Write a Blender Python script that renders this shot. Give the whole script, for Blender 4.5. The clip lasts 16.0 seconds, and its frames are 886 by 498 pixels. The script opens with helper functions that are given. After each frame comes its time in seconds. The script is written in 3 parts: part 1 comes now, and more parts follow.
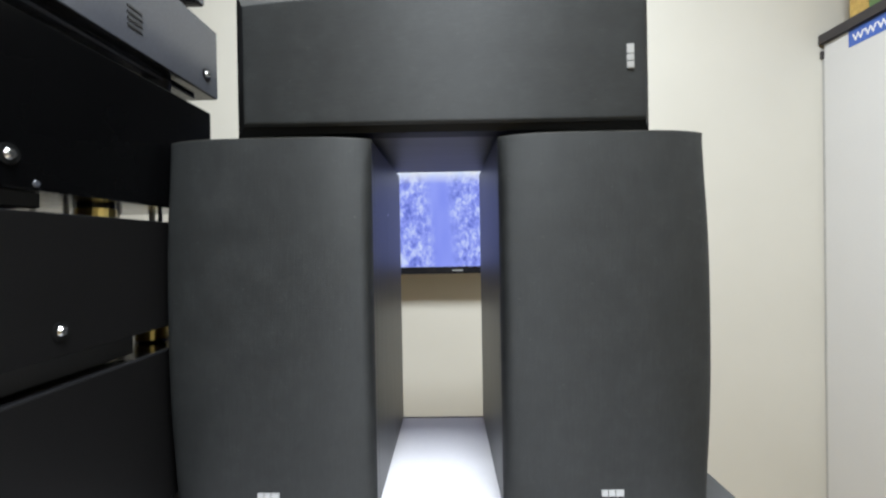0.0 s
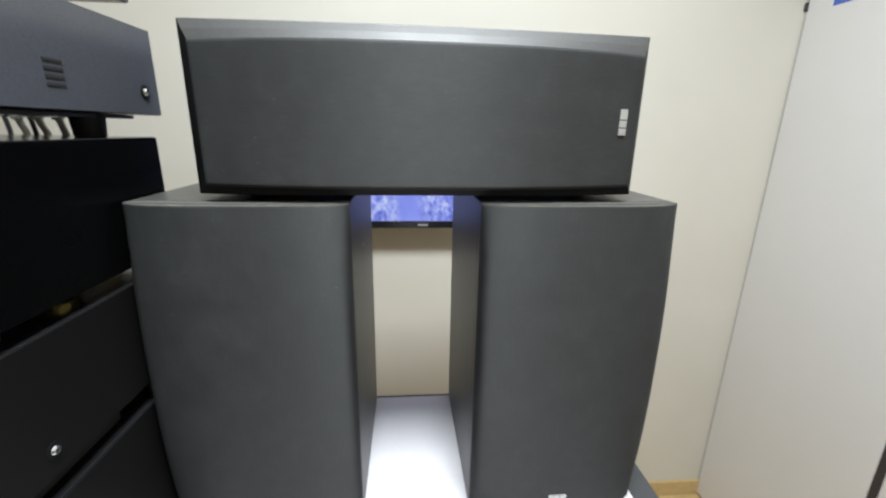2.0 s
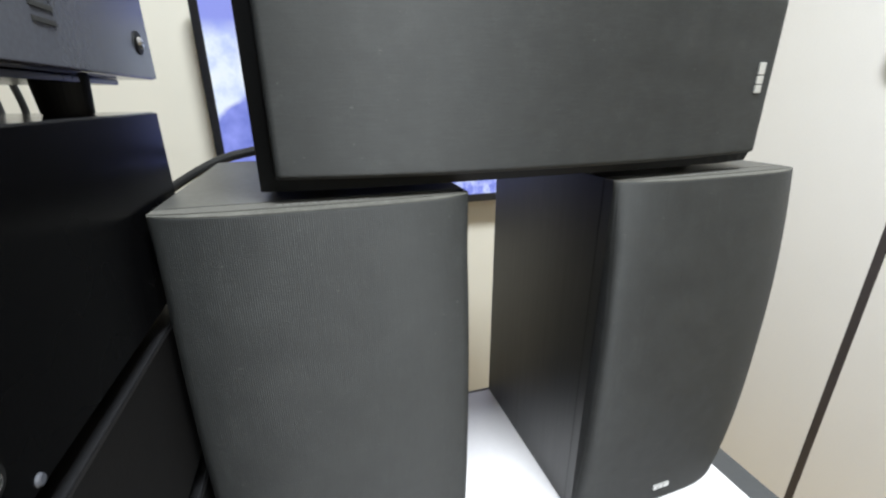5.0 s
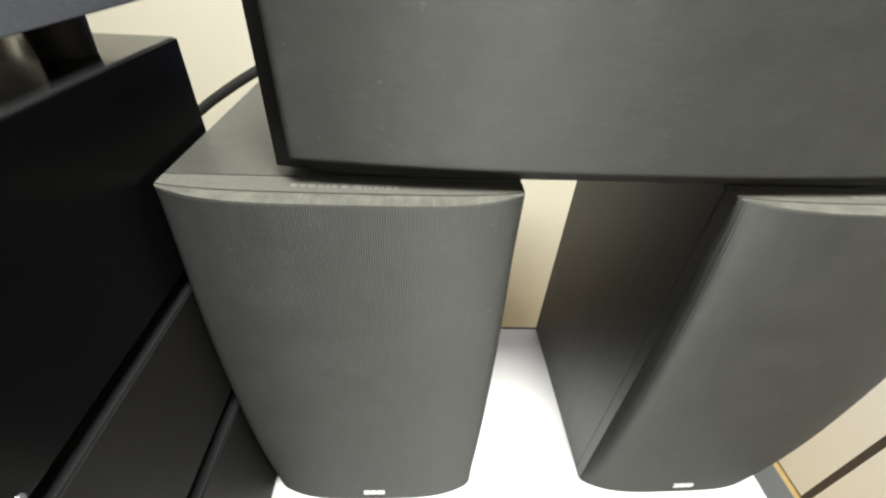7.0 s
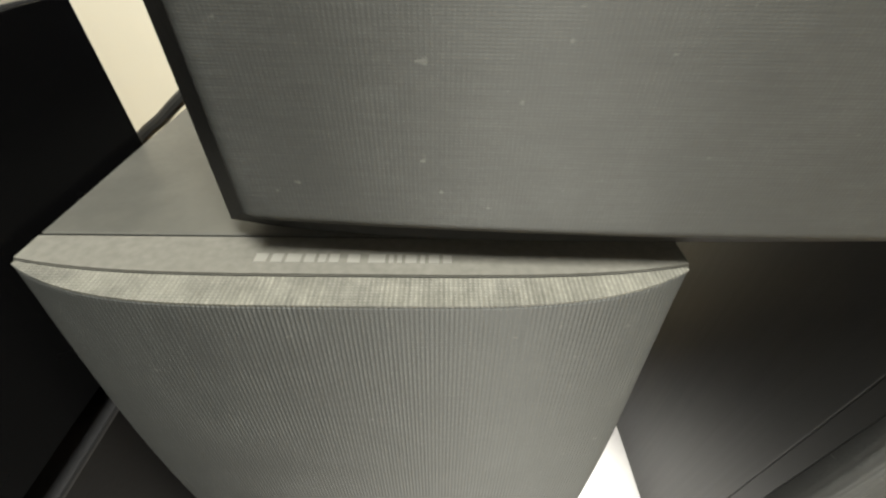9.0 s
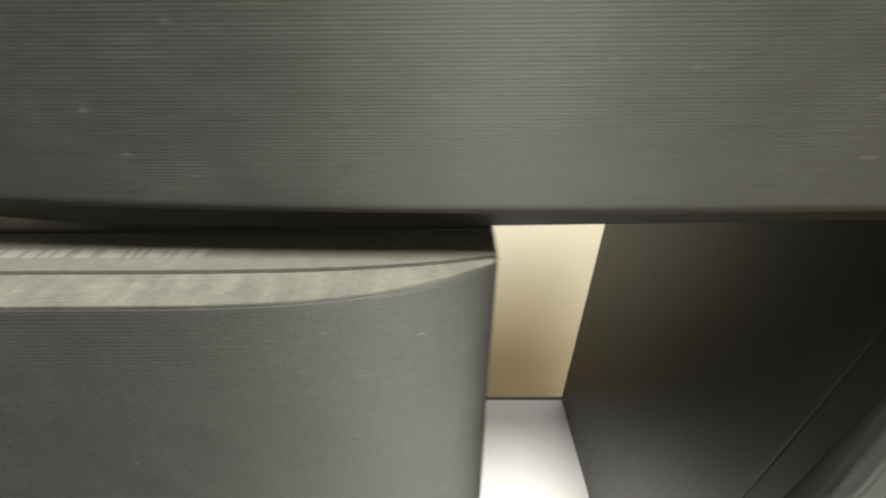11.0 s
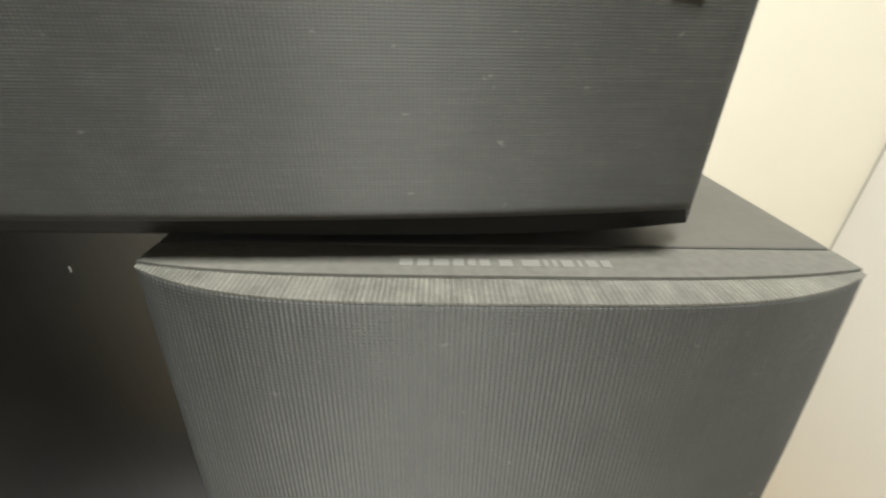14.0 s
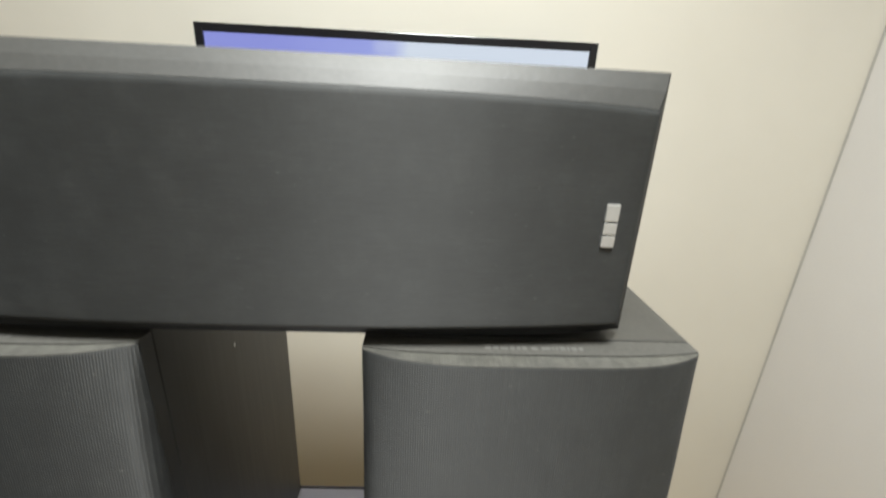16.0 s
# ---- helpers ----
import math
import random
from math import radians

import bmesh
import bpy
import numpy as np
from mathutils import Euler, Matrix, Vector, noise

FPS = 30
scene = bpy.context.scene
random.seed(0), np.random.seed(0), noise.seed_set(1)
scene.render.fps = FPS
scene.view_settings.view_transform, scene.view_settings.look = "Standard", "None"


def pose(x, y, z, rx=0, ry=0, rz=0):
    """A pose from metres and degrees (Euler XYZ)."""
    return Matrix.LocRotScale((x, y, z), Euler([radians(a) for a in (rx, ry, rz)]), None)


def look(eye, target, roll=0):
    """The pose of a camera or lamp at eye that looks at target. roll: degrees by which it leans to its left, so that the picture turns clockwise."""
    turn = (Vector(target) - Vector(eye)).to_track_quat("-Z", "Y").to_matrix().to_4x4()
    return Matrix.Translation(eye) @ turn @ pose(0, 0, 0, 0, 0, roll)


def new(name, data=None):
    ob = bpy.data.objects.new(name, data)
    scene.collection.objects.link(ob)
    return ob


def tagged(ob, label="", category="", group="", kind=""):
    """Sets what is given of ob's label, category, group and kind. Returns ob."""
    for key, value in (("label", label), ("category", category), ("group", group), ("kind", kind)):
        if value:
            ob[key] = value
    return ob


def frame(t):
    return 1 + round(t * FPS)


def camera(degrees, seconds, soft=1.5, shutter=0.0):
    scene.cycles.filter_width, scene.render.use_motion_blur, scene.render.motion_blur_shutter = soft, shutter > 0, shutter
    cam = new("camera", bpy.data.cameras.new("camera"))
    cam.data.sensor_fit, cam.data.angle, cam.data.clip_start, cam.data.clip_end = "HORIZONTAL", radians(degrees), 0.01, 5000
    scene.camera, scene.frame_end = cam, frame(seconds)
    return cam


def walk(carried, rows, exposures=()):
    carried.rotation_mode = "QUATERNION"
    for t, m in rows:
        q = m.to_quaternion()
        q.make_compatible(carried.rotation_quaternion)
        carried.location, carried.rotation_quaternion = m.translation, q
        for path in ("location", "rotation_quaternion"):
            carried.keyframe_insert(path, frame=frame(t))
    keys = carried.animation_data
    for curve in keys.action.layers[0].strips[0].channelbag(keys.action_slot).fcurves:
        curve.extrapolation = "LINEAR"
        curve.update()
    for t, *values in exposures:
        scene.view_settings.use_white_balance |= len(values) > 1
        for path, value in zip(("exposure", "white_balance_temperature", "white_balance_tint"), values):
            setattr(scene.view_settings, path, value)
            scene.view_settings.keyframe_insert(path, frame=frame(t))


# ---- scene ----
cam = camera(93.7, 16.0, soft=2.2, shutter=0.5)
PATH = [
    (0, (0.02, -0.49, 0.313), (-0.024, 1.51, 0.296), -1.0),
    (0.5, (0.019, -0.487, 0.355), (0.038, 1.513, 0.336), -1.9),
    (1, (0.013, -0.482, 0.423), (0.079, 1.507, 0.228), -1.0),
    (1.5, (0.003, -0.479, 0.483), (0.096, 1.488, 0.133), 0.0),
    (2, (-0.008, -0.467, 0.52), (0.156, 1.449, -0.031), 1.0),
    (2.5, (-0.025, -0.454, 0.543), (0.246, 1.422, -0.096), 1.0),
    (3, (-0.064, -0.455, 0.507), (0.366, 1.406, -0.086), -0.1),
    (3.2, (-0.083, -0.449, 0.489), (0.44, 1.397, -0.075), 0.6),
    (5.5, (-0.203, -0.313, 0.544), (0.325, 1.439, -0.264), -0.2),
    (6, (-0.197, -0.305, 0.594), (0.198, 1.363, -0.436), 1.9),
    (6.5, (-0.171, -0.261, 0.605), (0.087, 1.338, -0.568), 3.9),
    (7, (-0.143, -0.239, 0.579), (-0.034, 1.328, -0.658), 3.5),
    (7.5, (-0.161, -0.19, 0.558), (-0.073, 1.331, -0.738), 2.6),
    (8, (-0.166, -0.151, 0.567), (-0.114, 1.326, -0.781), 1.2),
    (8.2, (-0.164, -0.139, 0.564), (-0.142, 1.345, -0.777), 0.5),
    (10.3, (-0.159, -0.094, 0.508), (-0.17, 1.447, -0.767), 0.7),
    (10.5, (-0.138, -0.097, 0.507), (-0.195, 1.498, -0.698), -0.7),
    (11, (-0.088, -0.096, 0.509), (-0.109, 1.543, -0.636), -0.7),
    (11.5, (-0.035, -0.093, 0.514), (-0.055, 1.559, -0.612), 0.0),
    (12, (0.012, -0.092, 0.514), (-0.01, 1.574, -0.593), 0.1),
    (12.5, (0.064, -0.09, 0.509), (0.04, 1.589, -0.577), 0.5),
    (13, (0.118, -0.09, 0.505), (0.095, 1.606, -0.555), 0.8),
    (13.5, (0.157, -0.095, 0.51), (0.139, 1.624, -0.512), 0.8),
    (14, (0.175, -0.113, 0.51), (0.178, 1.636, -0.46), 1.2),
    (14.5, (0.18, -0.15, 0.501), (0.199, 1.645, -0.381), 1.7),
    (15, (0.165, -0.201, 0.502), (0.21, 1.628, -0.305), 2.4),
    (15.5, (0.132, -0.236, 0.553), (0.194, 1.618, -0.195), 2.6),
    (16, (0.119, -0.246, 0.601), (0.188, 1.637, -0.07), 2.8),
]
EXPOSURES = [(0, 0.0, 6100, 10), (1.2, -0.09, 6200, 10), (3.2, -0.1, 6200, 10), (5.5, 0.25, 6350, 8), (6.5, 0.46, 6750, 6), (8.2, 0.64, 7450, 7), (10.3, 0.66, 7350, 6), (11, 0.56, 7400, 6), (13, 0.39, 7400, 6), (14, 0.41, 7100, 7), (15, 0.28, 6700, 7), (15.5, 0.2, 6700, 8), (16, -0.13, 6700, 9)]
walk(cam, [(t, look(eye, target, roll)) for t, eye, target, roll in PATH], EXPOSURES)

# ---- light ----
world = bpy.data.worlds.new("room_world")
scene.world = world
world.use_nodes = True
world.node_tree.nodes["Background"].inputs[0].default_value = (0.9, 0.95, 1.0, 1)
world.node_tree.nodes["Background"].inputs[1].default_value = 0.02


def area_lamp(x, y, z, sx, sy, watts, rgb=(0.96, 1.0, 1.0)):
    data = bpy.data.lights.new("area_lamp", "AREA")
    data.shape, data.size, data.size_y, data.energy, data.color = "RECTANGLE", sx, sy, watts, rgb
    ob = new("area_lamp", data)
    ob.matrix_world = pose(x, y, z)
    return ob


# main lamp: unseen ceiling light, placed from the shadows it throws
area_lamp(0.1, -0.52, 1.86, 0.5, 0.42, 86)
# weak fill added far behind the viewer; no lamp is known there
area_lamp(0.3, -2.6, 1.86, 0.7, 0.3, 20)


# ---- materials ----
class Nodes:
    """A principled material with short calls for its nodes."""

    def __init__(self, name, base, rough=0.5, metal=0.0, **more):
        self.mat = bpy.data.materials.new(name)
        self.mat.use_nodes = True
        self.tree = self.mat.node_tree
        self.bsdf = self.tree.nodes["Principled BSDF"]
        self.coord = self.tree.nodes.new("ShaderNodeTexCoord").outputs["Object"]
        self.set("Base Color", (*base, 1))
        self.set("Roughness", rough)
        self.set("Metallic", metal)
        for key, value in more.items():
            self.set(key.replace("_", " "), value)

    def set(self, socket, value):
        if hasattr(value, "is_output"):
            self.tree.links.new(value, self.bsdf.inputs[socket])
        else:
            self.bsdf.inputs[socket].default_value = value
        return self

    def node(self, kind, out=0, **inputs):
        n = self.tree.nodes.new(kind)
        for key, value in inputs.items():
            sock = n.inputs[int(key[1:])] if key[0] == "i" and key[1:].isdigit() else n.inputs[key.replace("_", " ")]
            if hasattr(value, "is_output"):
                self.tree.links.new(value, sock)
            else:
                sock.default_value = value
        return n.outputs[out]

    def stretched(self, sx, sy, sz):
        return self.node("ShaderNodeMapping", Vector=self.coord, Scale=(sx, sy, sz))

    def wave(self, along, waver):
        """Even bands that repeat along x, y and z as given."""
        out = self.node("ShaderNodeTexWave", 1, Vector=self.stretched(*along), Scale=1.0, Distortion=waver, Detail=2.0, Detail_Scale=3.0)
        out.node.bands_direction = "DIAGONAL"
        return out

    def noise(self, scale, detail=3.0, vec=None, rough=0.5):
        return self.node("ShaderNodeTexNoise", Vector=vec or self.coord, Scale=scale, Detail=detail, Roughness=rough)

    def ramp(self, fac, stops):
        n = self.tree.nodes.new("ShaderNodeValToRGB")
        self.tree.links.new(fac, n.inputs[0])
        while len(n.color_ramp.elements) < len(stops):
            n.color_ramp.elements.new(0.5)
        for e, (p, c) in zip(n.color_ramp.elements, stops):
            e.position, e.color = p, (*c, 1) if len(c) == 3 else c
        return n.outputs[0]

    def mix(self, fac, a, b, blend="MIX"):
        n = self.tree.nodes.new("ShaderNodeMix")
        n.data_type, n.blend_type = "RGBA", blend
        for sock, value in ((n.inputs[0], fac), (n.inputs[6], a), (n.inputs[7], b)):
            if hasattr(value, "is_output"):
                self.tree.links.new(value, sock)
            else:
                sock.default_value = (*value, 1) if isinstance(value, tuple) and len(value) == 3 else value
        return n.outputs[2]

    def math(self, op, a, b=0.0):
        n = self.tree.nodes.new("ShaderNodeMath")
        n.operation = op
        for sock, value in zip(n.inputs, (a, b)):
            if hasattr(value, "is_output"):
                self.tree.links.new(value, sock)
            else:
                sock.default_value = value
        return n.outputs[0]

    def bump(self, height, strength, distance):
        self.set("Normal", self.node("ShaderNodeBump", Height=height, Strength=strength, Distance=distance))
        return self


def cloth(name, ribs_at, threads_at, slubs_at, tones, contrast, depth, waver=0.35, cone=None):
    """Woven speaker cloth: ribs, threads, rubbed patches, lint. ribs_at, threads_at: how they repeat along x, y and z."""
    m = Nodes(name, tones[1], 0.72)
    m.set("Specular IOR Level", 0.55)
    m.set("Anisotropic", 0.82)
    m.set("Tangent", m.node("ShaderNodeCombineXYZ", Z=1.0))
    ribs = m.wave(ribs_at, waver)
    threads = m.wave(threads_at, 2.5)
    fibre = m.noise(1500, 2.0)
    showing = m.ramp(m.noise(28, 5, rough=0.7), [(0.4, (0.3, 0.3, 0.3)), (0.6, (1, 1, 1))])
    gaps = m.math("SUBTRACT", 1.0, m.math("MULTIPLY", showing, m.math("SUBTRACT", 1.0, threads)))
    plump = m.ramp(m.noise(22, 4, rough=0.7), [(0.36, (0.6, 0.6, 0.6)), (0.6, (1, 1, 1))])
    knots = m.ramp(m.noise(620, 2.0), [(0.4, (0.55, 0.55, 0.55)), (0.7, (1.25, 1.25, 1.25))])
    weave = m.math("ADD", m.math("MULTIPLY", m.math("MULTIPLY", m.math("MULTIPLY", ribs, gaps), plump), knots), m.math("MULTIPLY", fibre, 0.35))
    slub = m.noise(1.0, 3.0, m.stretched(*slubs_at), 0.6)
    rubbed = m.noise(45, 8, rough=0.8)
    tone = m.ramp(rubbed, [(p, c) for p, c in zip((0.32, 0.55, 0.78), tones)])
    tone = m.mix(contrast, tone, m.ramp(weave, [(0.1, (0.45, 0.45, 0.45)), (1.1, (1.55, 1.55, 1.55))]), "MULTIPLY")
    tone = m.mix(0.42, tone, m.ramp(slub, [(0.3, (0.6, 0.6, 0.6)), (0.7, (1.4, 1.4, 1.4))]), "MULTIPLY")
    smudge = m.ramp(m.noise(16, 5, rough=0.65), [(0.38, (0.7, 0.7, 0.7)), (0.62, (1.25, 1.25, 1.25))])
    tone = m.mix(0.28, tone, smudge, "MULTIPLY")
    if cone:
        # the round driver behind the cloth shows through it faintly
        sep = m.tree.nodes.new("ShaderNodeSeparateXYZ")
        m.tree.links.new(m.coord, sep.inputs[0])
        up = m.math("SUBTRACT", sep.outputs[2], cone[0])
        reach = m.math("SQRT", m.math("ADD", m.math("MULTIPLY", sep.outputs[0], sep.outputs[0]), m.math("MULTIPLY", up, up)))
        reach = m.math("ADD", m.math("DIVIDE", reach, 2 * cone[1]), m.math("MULTIPLY", m.noise(30, 3), 0.06))
        shows = m.ramp(reach, [(0.46, (0.8, 0.8, 0.8)), (0.51, (0.9, 0.9, 0.9)), (0.535, (1.06, 1.06, 1.06)), (0.6, (1, 1, 1))])
        tone = m.mix(0.36, tone, shows, "MULTIPLY")
    lint = m.ramp(m.noise(1.0, 2.0, m.stretched(170, 170, 300)), [(0.72, (0, 0, 0)), (0.78, (1, 1, 1))])
    m.set("Base Color", m.mix(m.math("MULTIPLY", lint, 0.17), tone, (0.22, 0.215, 0.2)))
    m.bump(weave, depth, 0.0006)
    return m.mat


def ash(name, along):
    """Black ash vinyl with a faint fine grain, semi-gloss, a thin coat of dust, and ceiling light painted on upward
    faces.
    """
    m = Nodes(name, (0.02, 0.02, 0.021), 0.3)
    grain = m.noise(1.0, 6.0, m.stretched(*along), 0.7)
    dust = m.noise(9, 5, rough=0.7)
    tone = m.ramp(grain, [(0.3, (0.005, 0.0055, 0.0055)), (0.6, (0.008, 0.0085, 0.0085)), (0.8, (0.012, 0.0125, 0.0125))])
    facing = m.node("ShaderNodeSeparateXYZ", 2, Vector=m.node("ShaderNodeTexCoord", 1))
    # upward faces paled: dust and ceiling reflection put into the colour
    top_dust_light = m.ramp(m.math("MULTIPLY", facing, m.math("ADD", m.math("MULTIPLY", dust, 0.8), 0.6)), [(0.6, (0, 0, 0)), (1.1, (0.13, 0.13, 0.13))])
    m.set("Base Color", m.mix(m.math("ADD", top_dust_light, m.ramp(dust, [(0.5, (0, 0, 0)), (0.85, (0.045, 0.045, 0.045))])), tone, (0.3, 0.29, 0.26)))
    m.set("Roughness", m.ramp(grain, [(0.3, (0.45, 0.45, 0.45)), (0.75, (0.38, 0.38, 0.38))]))
    m.set("Specular IOR Level", 0.75)
    m.bump(grain, 0.04, 0.0002)
    return m.mat


def plain(name, rgb, rough, metal=0.0, grain=60, depth=0.06, vary=0.12, **more):
    m = Nodes(name, rgb, rough, metal, **more)
    big, fine = m.noise(5, 4, rough=0.6), m.noise(grain, 4)
    lo, hi = tuple(c * (1 - vary) for c in rgb), tuple(min(1, c * (1 + vary)) for c in rgb)
    m.set("Base Color", m.mix(0.5, m.ramp(big, [(0.3, lo), (0.7, hi)]), m.ramp(fine, [(0.3, lo), (0.7, hi)])))
    m.set("Roughness", m.ramp(big, [(0.3, (rough * 0.88,) * 3), (0.7, (min(1, rough * 1.12),) * 3)]))
    m.bump(fine, depth, 0.002)
    return m.mat


def wall_paint():
    m = Nodes("cream_wall_paint", (0.595, 0.568, 0.502), 0.65)
    big, roller = m.noise(1.6, 4, rough=0.6), m.noise(240, 3)
    m.set("Base Color", m.ramp(big, [(0.3, (0.575, 0.548, 0.482)), (0.7, (0.615, 0.588, 0.522))]))
    m.bump(roller, 0.12, 0.0012)
    return m.mat


def picture_on_screen():
    """A bright winter landscape: white clouds, a slope and an icy stream."""
    m = Nodes("lit_screen", (0.01, 0.01, 0.012), 0.15)
    sep = m.tree.nodes.new("ShaderNodeSeparateXYZ")
    m.tree.links.new(m.coord, sep.inputs[0])
    x, z = sep.outputs[0], sep.outputs[2]
    ice = m.ramp(m.noise(1.0, 5.0, m.stretched(42, 42, 30), 0.75), [(0.36, (0.13, 0.17, 0.6)), (0.48, (0.28, 0.33, 0.9)), (0.64, (0.66, 0.73, 1.0))])
    calm = m.ramp(m.noise(1.0, 2.0, m.stretched(9, 9, 3)), [(0.3, (0.2, 0.25, 0.85)), (0.7, (0.36, 0.42, 0.98))])
    stream = m.ramp(m.math("ABSOLUTE", m.math("ADD", x, m.math("MULTIPLY", z, 0.08))), [(0.02, (1, 1, 1)), (0.055, (0, 0, 0))])
    low = m.mix(stream, ice, calm)
    cloud = m.ramp(m.noise(7, 6, rough=0.6), [(0.35, (0.45, 0.55, 1.0)), (0.5, (0.85, 0.92, 1.0)), (0.7, (1.0, 0.97, 0.86))])
    line = m.math("SUBTRACT", m.math("ADD", z, m.math("MULTIPLY", m.noise(12, 4), 0.05)), m.math("ADD", m.math("MULTIPLY", x, 0.72), 0.56))
    far = m.ramp(m.math("ADD", m.math("MULTIPLY", line, 6.0), 0.5), [(0.45, (0, 0, 0)), (0.55, (1, 1, 1))])
    slope = m.ramp(m.noise(18, 5), [(0.35, (0.16, 0.2, 0.62)), (0.65, (0.3, 0.34, 0.88))])
    right = m.ramp(m.math("ADD", x, 0.3), [(0.0, (0, 0, 0)), (0.05, (1, 1, 1))])
    high = m.mix(right, m.mix(far, slope, cloud), cloud)
    sky = m.ramp(m.math("ADD", m.math("ADD", x, 0.5), m.math("MULTIPLY", m.noise(14, 4), 0.12)), [(0.3, (0.3, 0.34, 0.85)), (0.52, (0.36, 0.42, 0.92)), (0.62, (0.75, 0.85, 1.0))])
    high = m.mix(m.ramp(z, [(0.42, (0, 0, 0)), (0.46, (1, 1, 1))]), high, sky)
    beside = m.ramp(m.math("ADD", x, 0.34), [(0.0, (0.2, 0.2, 0.2)), (0.08, (0, 0, 0))])
    up = m.ramp(m.math("ADD", z, beside), [(0.28, (0, 0, 0)), (0.32, (1, 1, 1))])
    m.set("Emission Color", m.mix(up, low, high))
    m.set("Emission Strength", 0.9)
    return m.mat


BLACKS = ((0.0205, 0.0218, 0.0218), (0.0248, 0.0262, 0.0262), (0.033, 0.0342, 0.0339))
M_CLOTH_UP = cloth("speaker_cloth_upright", (385.0, 0.0, 0.0), (0.0, 0.0, 500.0), (900, 0, 25), BLACKS, 0.42, 0.42, 1.1, cone=(0.36, 0.049))
M_CLOTH_FLAT = cloth("speaker_cloth_lying", (0.0, 0.0, 760.0), (500.0, 0.0, 0.0), (45, 0, 1100), BLACKS, 0.4, 0.12, 1.2)
M_HEM = cloth("dusty_cloth_hem", (385.0, 0.0, 0.0), (0.0, 500.0, 0.0), (900, 25, 0), ((0.042, 0.041, 0.037), (0.09, 0.088, 0.078), (0.13, 0.126, 0.112)), 0.5, 0.4)
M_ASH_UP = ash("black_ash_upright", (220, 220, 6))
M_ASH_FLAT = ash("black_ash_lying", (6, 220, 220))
M_LIP = plain("dusty_lit_plastic", (0.07, 0.068, 0.062), 0.6, grain=300, vary=0.25, Specular_IOR_Level=0.15)
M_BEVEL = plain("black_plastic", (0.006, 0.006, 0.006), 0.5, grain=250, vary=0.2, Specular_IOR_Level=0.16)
M_LEDGE = plain("dusty_lit_slope", (0.04, 0.04, 0.038), 0.5, grain=300, vary=0.2)
M_RUBBER = plain("black_rubber", (0.006, 0.006, 0.006), 0.7)
M_BADGE = plain("silver_badge", (0.55, 0.55, 0.54), 0.35, 0.6)
M_PRINT = plain("pale_print", (0.092, 0.09, 0.084), 0.6)
M_TABLE = plain("white_laminate", (0.57, 0.555, 0.572), 0.35, grain=120, depth=0.02, vary=0.03)
M_EDGE = plain("charcoal_laminate", (0.045, 0.047, 0.05), 0.5, grain=150)
M_CASE = plain("black_steel", (0.012, 0.012, 0.013), 0.14, 0.0, grain=350, depth=0.02, vary=0.2, Specular_IOR_Level=0.6)
M_SIDE = plain("matt_black_steel", (0.0045, 0.0042, 0.0042), 0.55, 0.0, grain=350, vary=0.2, Specular_IOR_Level=0.14)
M_SIDE_GLOSS = plain("black_enamel", (0.0018, 0.0018, 0.002), 0.26, 0.0, grain=350, depth=0.03, vary=0.2, Specular_IOR_Level=0.06)
M_CASE_GREY = plain("grey_black_steel", (0.056, 0.059, 0.071), 0.24, 0.0, grain=350, vary=0.15, Specular_IOR_Level=0.6)
M_SLOT = plain("dark_slot", (0.006, 0.006, 0.006), 0.9)
M_SCREW = plain("bright_screw", (0.6, 0.6, 0.6), 0.25, 1.0)
M_CABLE = plain("black_cable", (0.02, 0.02, 0.02), 0.4)
M_PLUG = plain("ivory_plastic", (0.6, 0.57, 0.48), 0.5)
M_GOLD = plain("gold_socket", (0.75, 0.58, 0.2), 0.3, 1.0)
M_BEZEL = plain("gloss_black_bezel", (0.012, 0.012, 0.014), 0.18)
M_SCREEN = picture_on_screen()
M_WALL = wall_paint()
M_WALL_DIM = plain("dark_unseen_wall", (0.2, 0.185, 0.165), 0.75)
M_CEIL = plain("white_ceiling_paint", (0.82, 0.81, 0.78), 0.8)
M_FLOOR = plain("tan_ceramic", (0.5, 0.36, 0.17), 0.35, grain=40, vary=0.12)
M_DOOR = plain("light_grey_laminate", (0.66, 0.645, 0.63), 0.42, grain=200, depth=0.03, vary=0.025)
M_SILVERGREY = plain("grey_filler", (0.45, 0.44, 0.42), 0.6)
M_DARK = plain("dark_brown_laminate", (0.035, 0.03, 0.032), 0.45)
M_SIGN = plain("blue_sticker", (0.06, 0.13, 0.48), 0.4)
M_WHITE = plain("white_print", (0.85, 0.85, 0.85), 0.5)
M_SILVER = plain("silver_frame", (0.62, 0.6, 0.55), 0.35, 0.7)
M_CARD = plain("gold_cardboard", (0.5, 0.33, 0.09), 0.6, vary=0.35, grain=90)
M_GREEN = plain("green_cardboard", (0.12, 0.2, 0.07), 0.6, vary=0.25)
M_PINK = plain("pink_cardboard", (0.62, 0.36, 0.3), 0.6, vary=0.15)


# ---- mesh helpers ----
def obj(name, bm, material, parent=None, label="", smooth=False):
    me = bpy.data.meshes.new(name)
    bmesh.ops.recalc_face_normals(bm, faces=bm.faces)
    for f in bm.faces:
        f.smooth = smooth
    for e in bm.edges:
        if smooth and len(e.link_faces) == 2 and e.calc_face_angle() > 0.6:
            e.smooth = False
    bm.to_mesh(me)
    bm.free()
    me.materials.append(material)
    ob = new(name, me)
    if parent:
        ob.parent = parent
    if label:
        ob["label"] = label
    return ob


part = obj


def thing(name, at=(0, 0, 0), label="", category="", group="", kind=""):
    ob = new(name)
    ob.location = at
    return tagged(ob, label, category, group, kind)


